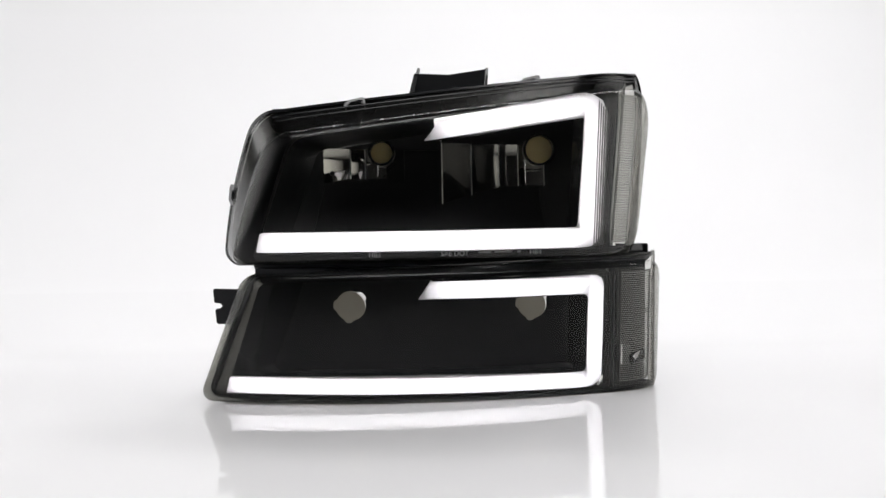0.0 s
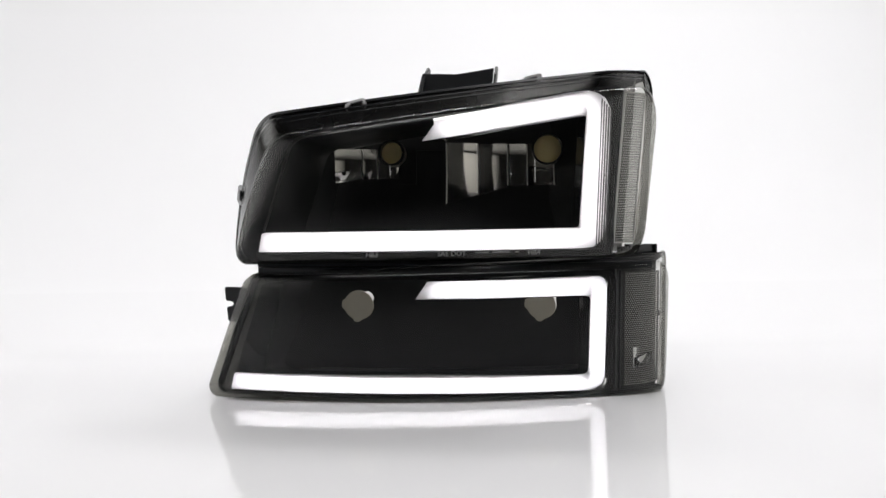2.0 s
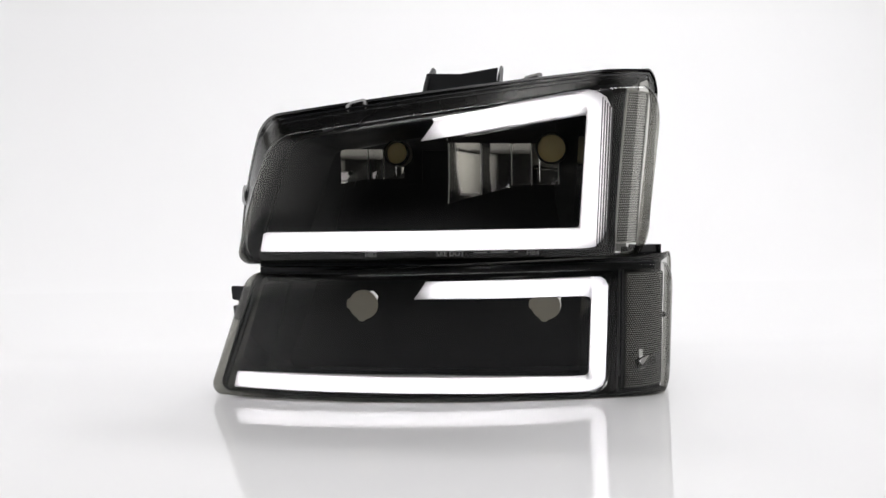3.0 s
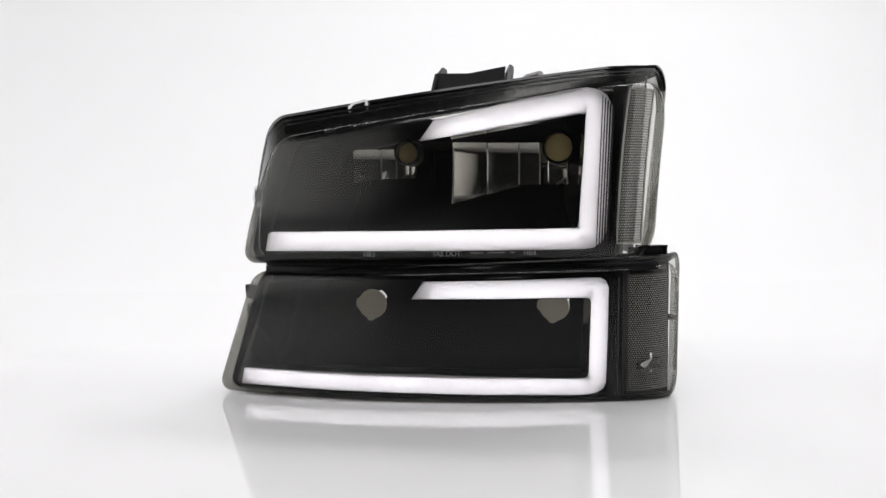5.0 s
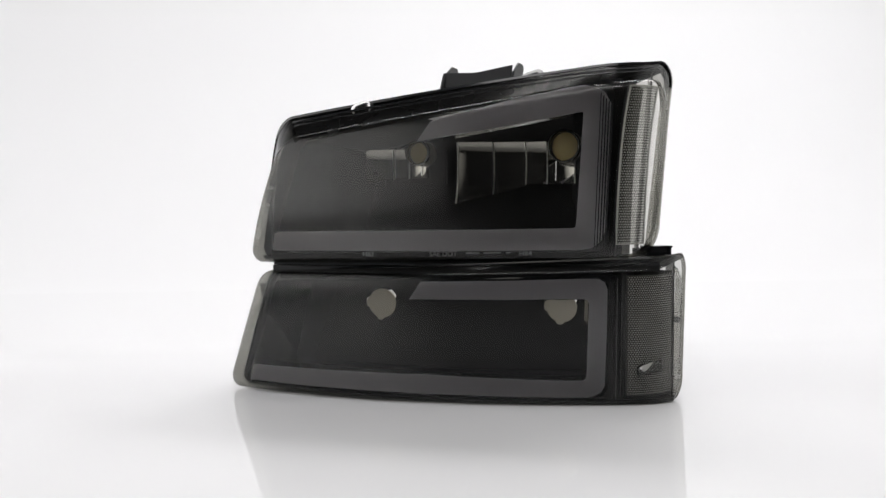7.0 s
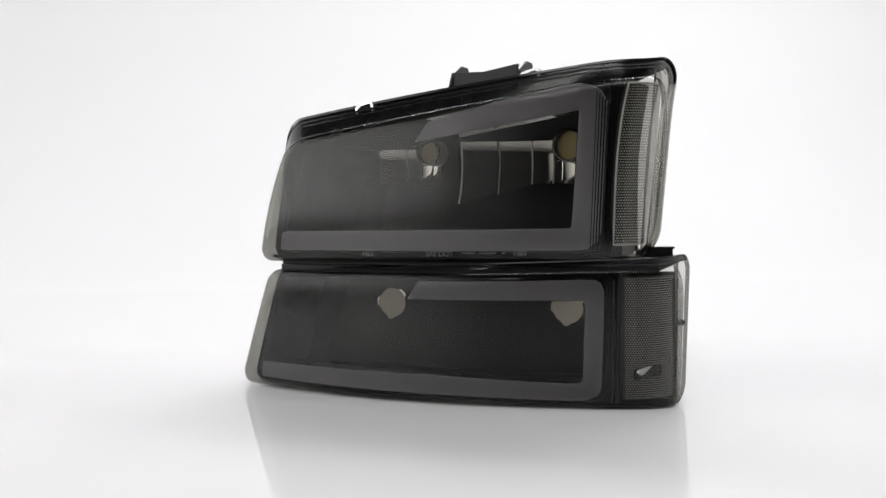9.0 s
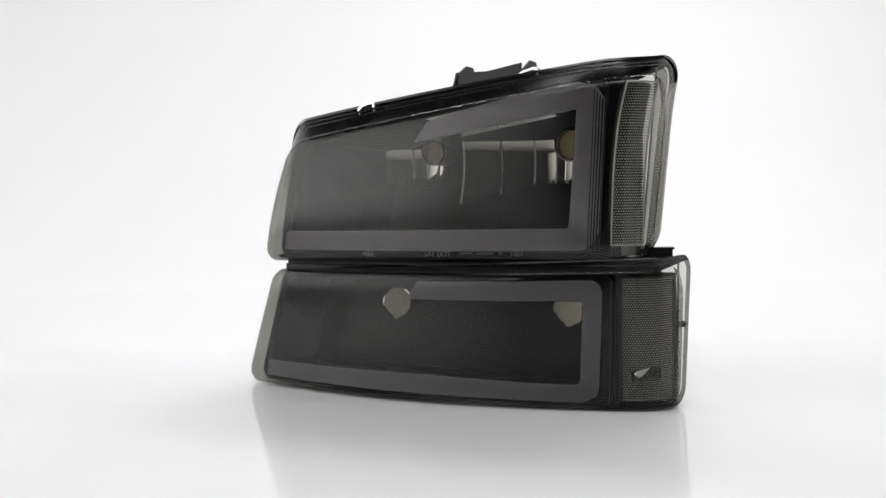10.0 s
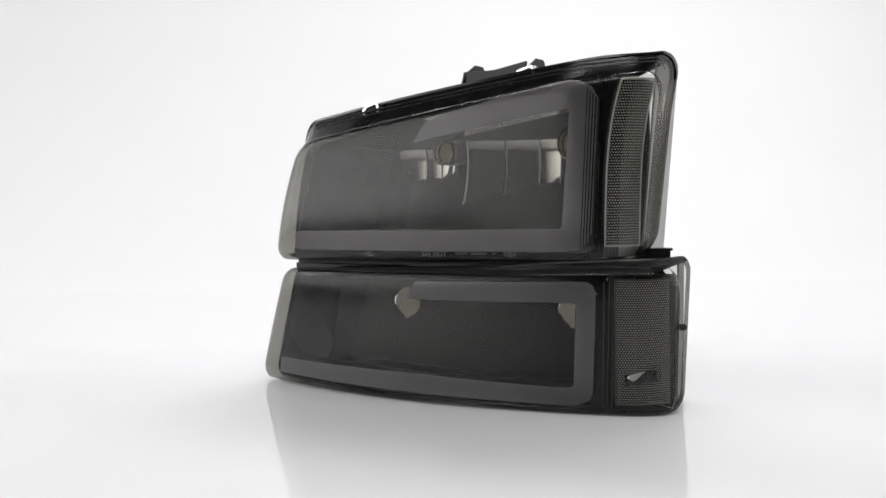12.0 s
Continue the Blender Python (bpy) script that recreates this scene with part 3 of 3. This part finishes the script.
def rib_mesh(one):
    """The standing edge of a facet, its glint put into a pale colour."""
    x, y, low = one[0], one[1], one[4]
    verts, faces = [], []
    for j in range(13):
        z = low + (0.081 - low) * j / 12
        yy = y - 4.5 * (z - 0.060) ** 2
        verts += [(x + a, yy + b, z) for a, b in ((-0.0006, -0.0016), (0.0006, -0.0016), (0.0006, 0.001), (-0.0006, 0.001))]
    for j in range(12):
        faces += [(4 * j + i, 4 * j + (i + 1) % 4, 4 * j + 4 + (i + 1) % 4, 4 * j + 4 + i) for i in range(4)]
    faces += [(3, 2, 1, 0), (48, 49, 50, 51)]
    return fix_normals(mesh_from("rib", verts, faces, RIB_GLINT, smooth=False))


def words(text, lamp, plan, s0, z0, size):
    """Moulded lettering on a lens, from the built-in font, laid on the bowed face."""
    curve = bpy.data.curves.new("lettering", "FONT")
    curve.body, curve.size, curve.extrude = text, size, 0.0002
    ob = new("lettering_source", curve)
    flat = bpy.data.meshes.new_from_object(ob.evaluated_get(bpy.context.evaluated_depsgraph_get()))
    bpy.data.objects.remove(ob)
    for v in flat.vertices:
        v.co = plan.at(s0 + v.co.x, z0 + v.co.y, -0.0008 - v.co.z)
    flat.materials.clear()
    flat.materials.append(PALE_MARK)
    part("lettering", flat, lamp, "moulded lettering")


def side_marker(lamp, edges, nx, nz, bow, rim, skin):
    """A clear, bowed marker lens in the side of a lamp, covered with tiny raised dots; edges: height, inner and outer edge."""
    edges = np.array(edges)
    bl, br, tl = (Vector((q[k], q[k + 1], q[0])) for q, k in ((edges[0], 1), (edges[0], 3), (edges[-1], 1)))
    out = (br - bl).cross(tl - bl).normalized()
    fit = [np.polyfit(edges[:, 0], edges[:, k], min(3, len(edges) - 1)) for k in range(1, 5)]

    def at(u, v, h=0.0):
        z = edges[0, 0] + (edges[-1, 0] - edges[0, 0]) * v
        x0, y0, x1, y1 = (np.polyval(f, z) for f in fit)
        return Vector((x0 + (x1 - x0) * u, y0 + (y1 - y0) * u, z)) + out * (h + bow * 4 * u * (1 - u))

    a, b = 10, 12
    verts = [at(i / a, j / b) for i in range(a + 1) for j in range(b + 1)]
    faces = [(i * (b + 1) + j, (i + 1) * (b + 1) + j, (i + 1) * (b + 1) + j + 1, i * (b + 1) + j + 1) for i in range(a) for j in range(b)]
    side = part("side_marker", mesh_from("side_marker", verts, faces, skin), lamp, "dimpled clear side marker")
    verts, faces = [], []
    w, h = (br - bl).length, (tl - bl).length
    for j in range(nz):
        for i in range(nx):
            u, v, o = (i + 0.35 + 0.5 * (j % 2)) / nx, (j + 0.5) / nz, len(verts)
            for k, up in ((1.0, 0.0), (0.5, 0.0007)):
                verts += [at(u + 0.00075 * k * math.cos(q * math.pi / 3) / w, v + 0.0007 * k * math.sin(q * math.pi / 3) / h, up + 0.0002) for q in range(6)]
            verts.append(at(u, v, 0.0011))
            for q in range(6):
                r = (q + 1) % 6
                faces += [(o + q, o + r, o + 6 + r, o + 6 + q), (o + 6 + q, o + 6 + r, o + 12)]
    part("dimples", mesh_from("dimples", verts, faces, DIMPLE), side, kind="stuff")
    for (u0, v0), (u1, v1) in (((0, 0), (0, 1)), ((1, 0), (1, 1)), ((0, 1), (1, 1)), ((0, 0), (1, 0))):
        bm = bmesh.new()
        rows = []
        for k in range(13):
            f = k / 12
            c = at(u0 + (u1 - u0) * f, v0 + (v1 - v0) * f)
            rows.append([bm.verts.new(c + out * 0.0012 * math.cos(q * math.pi / 2 + 0.78) + (Vector((0, 0, 1)) if v0 == v1 else (br - bl).normalized()) * 0.0009 * math.sin(q * math.pi / 2 + 0.78)) for q in range(4)])
        for r0, r1 in zip(rows[:-1], rows[1:]):
            for q in range(4):
                bm.faces.new((r0[q], r0[(q + 1) % 4], r1[(q + 1) % 4], r1[q]))
        bm.faces.new(rows[0])
        bm.faces.new(rows[-1][::-1])
        bmesh.ops.recalc_face_normals(bm, faces=bm.faces)
        me = bpy.data.meshes.new("marker_rim")
        bm.to_mesh(me)
        bm.free()
        me.materials.append(rim)
        part("marker_rim", me, side)


def housing_side(lamp, z0, z1, x0, x1, y0, slant, y1, mat):
    """The rear shell's upright side wall behind the clear end of the lens, slanting inwards."""
    outline = ((0, y0), (-slant, y1), (-slant - 0.002, y1), (-0.002, y0))
    verts = [(x + a, y, z) for z, x in ((z0, x0), (z1, x1)) for a, y in outline]
    faces = [(3, 2, 1, 0), (4, 5, 6, 7)] + [(i, (i + 1) % 4, 4 + (i + 1) % 4, 4 + i) for i in range(4)]
    part("housing_side", fix_normals(mesh_from("housing_side", verts, faces, mat, smooth=False)), lamp)


def split_shell(lamp, plan, rings):
    """The rear shell, open towards the side marker."""
    n, first, last = len(rings[0]), 64, 151
    w = last - first + 2
    verts = [plan.at(*ring[i % n]) for ring in rings for i in range(first, last + 2)]
    faces = [(k * w + i, k * w + i + 1, (k + 1) * w + i + 1, (k + 1) * w + i) for k in range(len(rings) - 1) for i in range(w - 1)]
    part("housing", fix_normals(mesh_from("housing", verts, faces, BLACK_SATIN)), lamp)


def side_wall(lamp, rows, dark, deep):
    """The wall between the light bar's window and the side marker: black in front, behind it a pale plate added to
    brighten the marker.
    """
    rows = np.array(rows)
    fx, fy = (np.polyfit(rows[:, 0], rows[:, k], min(3, len(rows) - 1)) for k in (1, 2))
    zs = np.linspace(rows[0, 0], rows[-1, 0], 13)
    for name, d0, d1, mat, label in (("partition", 0.0, dark, BLACK_SATIN, ""), ("fill_plate", dark + 0.0005, deep, INNER_GREY, "pale plate added behind the side marker to brighten it")):
        verts, faces = [], []
        for z in zs:
            x, y = np.polyval(fx, z), np.polyval(fy, z)
            verts += [(x, y + d0, z), (x + 0.1 * (d1 - d0), y + d1, z), (x + 0.1 * (d1 - d0) - 0.002, y + d1, z), (x - 0.002, y + d0, z)]
        for k in range(len(zs) - 1):
            faces += [(4 * k + i, 4 * k + (i + 1) % 4, 4 * k + 4 + (i + 1) % 4, 4 * k + 4 + i) for i in range(4)]
        e = 4 * (len(zs) - 1)
        faces += [(0, 1, 2, 3), (e + 3, e + 2, e + 1, e)]
        part(name, fix_normals(mesh_from(name, verts, faces, mat, smooth=False)), lamp, label)


def clip_mesh():
    """A bent spring steel clip of two straps, about 24 mm wide."""
    prof = [(-0.0125, -0.003), (-0.0115, 0.0022), (-0.0065, 0.0052), (0.008, 0.0066), (0.0108, 0.0055), (0.0115, -0.003)]
    verts, faces = [], []
    for y0, y1 in ((-0.0050, -0.0025), (0.0025, 0.0050)):
        base = len(verts)
        for y in (y0, y1):
            for x, z in prof:
                verts += [(x, y, z), (x * 0.80, y, z - 0.0024)]
        n = 2 * len(prof)
        for k in range(len(prof) - 1):
            o = base + 2 * k
            faces += [(o, o + 2, o + 3, o + 1), (n + o, n + o + 1, n + o + 3, n + o + 2), (o, n + o, n + o + 2, o + 2), (o + 1, o + 3, n + o + 3, n + o + 1)]
        faces += [(base, base + 1, base + n + 1, base + n), (base + n - 2, base + 2 * n - 2, base + 2 * n - 1, base + n - 1)]
    for x in (-0.0095, 0.0085):
        o = len(verts)
        verts += [(x + dx, dy, 0.0012 + dz) for dx in (-0.0018, 0.0018) for dy in (-0.003, 0.003) for dz in (-0.001, 0.0012)]
        faces += [tuple(o + q for q in f) for f in ((0, 1, 3, 2), (4, 6, 7, 5), (0, 4, 5, 1), (2, 3, 7, 6), (0, 2, 6, 4), (1, 5, 7, 3))]
    return fix_normals(mesh_from("spring_clip", verts, faces, STEEL, smooth=False))


# ---------------------------------------------------------------- lower bumper lamp
def build_bumper_lamp():
    lamp = lamp_empty("bumper_lamp", -EYE_Z, "black car bumper lamp with smoked lens, on white acrylic", "car lamp")
    front = [(-0.2615, -0.1985, 0), (0.2850, -0.2045, 0), (0.2850, -0.0560, 0), (-0.2075, -0.0605, 0)]
    rad = (0.016, 0.018, 0.017, 0.014)
    rear = [(-0.2600, -0.1965, 0.022), (0.2960, -0.198, 0.003), (0.3060, -0.0450, 0.006), (-0.2075, -0.0605, 0.022)]
    rings = blend(rquad(*rear, rad), rquad(*inset(front, 0.0, 0.010), rad), 6)
    for e, d in ((0.0006, 0.0068), (0.0020, 0.0040), (0.0045, 0.0019), (0.008, 0.0006), (0.012, 0.0001), (0.015, 0.0)):
        rings.append(rquad(*inset(front, e, d, 0.006), rad))
    part("lens", loft("lens", LOW, rings, [SMOKED_LOW, SMOKED_THICK], cap=0.0, steps=14, lift=bowed(front, 0.0012), edge=(8, -0.19, 9.0)), lamp, "smoked clear plastic lens")
    shell = [rquad(*[(s, z, d + 0.0005) for s, z, d in rear], rad)]
    shell.append(rquad((-0.245, -0.190, 0.068), (0.262, -0.192, 0.018), (0.262, -0.0565, 0.018), (-0.196, -0.0565, 0.066), rad))
    shell.append(rquad((-0.20, -0.180, 0.115), (0.225, -0.18, 0.095), (0.225, -0.0565, 0.09), (-0.165, -0.0565, 0.11), rad))
    split_shell(lamp, LOW, shell)
    rim = [rquad(*[(s + (g if i in (1, 2) else -g), z + (g if i > 1 else -g), d + dd) for i, (s, z, d) in enumerate(rear)], rad) for g, dd in ((-0.001, -0.0008), (0.0004, 0.0), (0.0004, 0.003), (-0.002, 0.0035))]
    part("rim", loft("rim", LOW, rim, [BLACK_GLOSS, SMOKED_THICK], pick=(26, 72, 99)), lamp)
    # black bezel, window walls
    outer = [(-0.2525, -0.1950, 0.023), (0.199, -0.199, 0.0125), (0.202, -0.0635, 0.0125), (-0.2003, -0.0645, 0.023)]
    inner = [(-0.2325, -0.1912, 0.0125), (0.1885, -0.1945, 0.0125), (0.1915, -0.0680, 0.0125), (-0.190, -0.0700, 0.0125)]
    deep = [(s, z, 0.10) for s, z, _ in inner]
    brad = (0.008, 0.012, 0.012, 0.008)
    part("bezel", loft("bezel", LOW, [rquad(*[(s, z, d + 0.025) for s, z, d in outer], brad), rquad(*outer, brad), rquad(*inner, brad), rquad(*deep, brad)], BLACK_GLOSS), lamp)
    side_wall(lamp, [(-0.199, 0.1995, 0.0190), (-0.064, 0.2015, 0.0150)], 0.045, 0.055)
    spans = ((0.201, 0.210, -0.199, -0.064), (0.2285, 0.2445, -0.199, -0.064), (0.2098, 0.2287, -0.199, -0.180), (0.2098, 0.2287, -0.157, -0.064))
    part("rear_screen", boxes("rear_screen", [(((x0 + x1) / 2, 0.074, (z0 + z1) / 2), (x1 - x0, 0.002, z1 - z0), 0) for x0, x1, z0, z1 in spans], INNER_DARK), lamp, "dark inner screen with a small square opening")
    housing_side(lamp, -0.199, -0.052, 0.2450, 0.2475, 0.0752, 0.0135, 0.126, INNER_DARK)
    # back panel with two keyed openings
    holes = ((-0.1005, -0.1065), (0.1165, -0.1095))
    part("back_panel", holed_panel(holes), lamp)
    for hx, hz in holes:
        y = 0.081 + 0.10 * (hx + 0.1)
        part("socket_cap", disc("socket_cap", (hx - 0.0032, y + 0.006, hz - 0.0026), (0, -1, 0), 0.0202, 0.002, CAP_GREY), lamp, "beige bulb opening")
    pairs = [((-0.0180, -0.0900), (-0.0048, -0.0715)), ((0.08, -0.0903), (0.08, -0.0707)), ((0.150, -0.0900), (0.165, -0.0692)), ((0.1665, -0.0903), (0.181, -0.0696)), ((0.1700, -0.0918), (0.1865, -0.0728)),
             ((0.1712, -0.0950), (0.1895, -0.0800)), ((0.1695, -0.130), (0.188, -0.130)), ((0.1680, -0.1700), (0.1855, -0.180)), ((0.1668, -0.1740), (0.1825, -0.1872)), ((0.1635, -0.1755), (0.174, -0.1915)),
             ((0.150, -0.1757), (0.158, -0.1930)), ((0.0, -0.1708), (0.0, -0.1908)), ((-0.2235, -0.1708), (-0.2285, -0.1893)), ((-0.2262, -0.1722), (-0.2300, -0.1885))]
    arms = [((-0.003, -0.0805), (0.168, -0.0803), 0.0092, 0.0092, 4), ((0.1805, -0.082), (0.1768, -0.182), 0.0087, 0.0087, 2), ((0.170, -0.1838), (-0.2280, -0.1790), 0.0076, 0.0091, 9)]
    runs = [((-0.003, -0.0805), (0.1765, -0.0803), 0, 0, 4), ((0.1808, -0.0765), (0.1765, -0.1865), 0, 0, 2), ((0.1775, -0.1838), (-0.2280, -0.1790), 0, 0, 9)]
    light_bar(lamp, LOW, runs, pairs, "frosted C-shaped light bar")
    for a, b, wa, wb, _ in arms:
        part("channel", trough("channel", LOW, a, b, wa, wb, BLACK_GLOSS), lamp)
    side_marker(lamp, [(-0.191, 0.2035, 0.0190, 0.2440, 0.0560), (-0.067, 0.2060, 0.0135, 0.2465, 0.0500)], 21, 54, 0.006, INNER_DARK, LOW_MARKER)
    for s in (0.1985, 0.2035):
        part("seam_line", band("seam_line", LOW, [((s - 0.003, -0.193), (s - 0.0022, -0.193)), ((s, -0.069), (s + 0.0008, -0.069))], 0.0015, 0.003, INNER_DARK), lamp)
    # dark bar over the side marker; a white plate on it stands in for a bright patch of light
    m = pose(0.2262, 0.0275, -0.1635, 0, -5, 54)
    bar = part("side_bar", boxes("side_bar", [((0, 0, 0), (0.035, 0.004, 0.011), 0)], BLACK_GLOSS, 0.0008), lamp)
    bar.matrix_basis = Matrix.Translation((0, 0, -BASE[lamp.name])) @ m
    m = m @ Matrix(((1, 0, 0, -0.0075), (0, 0, 1, -0.0036), (0, 1, 0, 0.0025), (0, 0, 0, 1)))
    part("side_reflex", plate("side_reflex", [(-0.010, 0.001), (-0.004, -0.004), (0.001, -0.0025), (0.011, 0.004), (-0.006, 0.003)], m, 0.0014, MARK_WHITE), lamp, "white plate standing in for a patch of light")
    # brackets
    m = Matrix(((1, 0, 0, 0.0), (0, 0, 1, 0.060), (0, 1, 0, 0.0), (0, 0, 0, 1)))
    part("bracket", plate("bracket", [(-0.215, -0.083), (-0.2565, -0.0815), (-0.2575, -0.084), (-0.2565, -0.097), (-0.2545, -0.0983), (-0.2495, -0.0987), (-0.2468, -0.1017), (-0.2495, -0.1046), (-0.2540, -0.1048),
                                     (-0.2555, -0.1068), (-0.2542, -0.1212), (-0.2525, -0.1226), (-0.244, -0.1228), (-0.236, -0.1235), (-0.215, -0.160)], m, 0.004, BLACK_SATIN), lamp)
    part("mounting_tab", boxes("mounting_tab", [((0.229, 0.066, -0.0385), (0.028, 0.026, 0.0025), 25), ((0.2415, 0.062, -0.0435), (0.0025, 0.018, 0.011), 25), ((0.224, 0.065, -0.0470), (0.033, 0.030, 0.0145), 25)], BLACK_GLOSS, 0.0006), lamp)
    part("foot_tab", boxes("foot_tab", [((0.226, 0.060, -0.1990), (0.020, 0.014, 0.011), 25)], INNER_GREY, 0.001), lamp)
    for x in (-0.15, 0.1):
        part("rest_foot", boxes("rest_foot", [((x, 0.035, -0.1985), (0.06, 0.02, 0.0119), 0)], BLACK_SATIN, 0.001), lamp)
    base = [[(q, -0.0545 if z > -0.025 else -0.0625, d) for q, z, d in ring] for ring in
            [rquad((-0.196, -0.030, d), (0.246, -0.030, d * 0.6), (0.246, -0.020, d * 0.6), (-0.196, -0.020, d), (0.001,) * 4) for d in (0.014, 0.115)]]
    part("top_shelf", loft("top_shelf", LOW, base, BLACK_SATIN, cap=0.0, back=True, steps=1), lamp)
    part("screw", disc("screw", (0.2515, 0.080, -0.118), (1, 0.1, 0), 0.0035, 0.008, BLACK_SATIN, n=10, dome=0.002), lamp)
    return lamp


def holed_panel(holes):
    """A back wall across the lamp with two round, notched openings, 3 mm thick."""
    verts, faces = [], []
    n = 40

    def y_at(x):
        return 0.081 + 0.10 * (x + 0.1)

    spans = [(-0.245, 0.008), (0.008, 0.225)]
    for (hx, hz), (xa, xb) in zip(holes, spans):
        start = len(verts)
        ring, edge = [], []
        for k in range(n):
            a = 2 * math.pi * k / n
            r = 0.0178
            for notch, wide in ((-math.pi / 2 - 0.1, 0.24), (math.pi * 0.97, 0.26), (math.pi * 0.22, 0.34)):
                off = (a - notch + math.pi) % (2 * math.pi) - math.pi
                if abs(off) < wide:
                    r = 0.0205
            ring.append((hx + r * math.cos(a), hz + r * math.sin(a)))
            c, q = math.cos(a), math.sin(a)
            f = min((xb - hx) / c if c > 1e-6 else (xa - hx) / c if c < -1e-6 else 9, (-0.06 - hz) / q if q > 1e-6 else (-0.2 - hz) / q if q < -1e-6 else 9)
            ez = hz + q * f
            edge.append((max(hx + c * f, -0.186 - 0.34 * (-0.06 - ez)), ez))
        for dy in (0.0, 0.003):
            verts += [(x, y_at(x) + dy, z) for x, z in ring]
            verts += [(x, y_at(x) + dy, z) for x, z in edge]
        for k in range(n):
            j = (k + 1) % n
            f0, e0, f1 = start + k, start + n + k, start + 2 * n + k
            faces.append((start + k, start + j, start + n + j, start + n + k))
            faces.append((start + k, start + 2 * n + k, start + 2 * n + j, start + j))
    return fix_normals(mesh_from("back_panel", verts, faces, BLACK_SATIN, smooth=False))


bumper_lamp = build_bumper_lamp()
headlight = build_headlight()


# ---------------------------------------------------------------- what moves
def motions():
    """Both lamps turn slowly on the spot; the light tubes roll their dark side forward as the bars go out."""
    def turn(t):
        return -2.962 * t

    for ob in (bumper_lamp, headlight):
        z = EYE_Z + BASE[ob.name]
        walk(ob, [(t, pose(0, 0, z, 0, 0, turn(t))) for t in (0.0, 3.0, 6.0, 9.0, 12.0)])
    # the tubes are added parts; their roll stands in for the bars dimming
    for tube, rest in TUBES:
        walk(tube, [(t, rest @ pose(0, 0, 0, a, 0, 0)) for t, a in ((0.0, 0), (4.7, 0), (4.8, 35), (4.9, 62), (5.0, 83), (5.1, 107), (5.2, 125), (5.3, 136), (5.4, 146), (5.5, 154), (5.6, 164), (5.7, 172), (5.8, 180), (5.9, 180), (12.0, 180))])


motions()
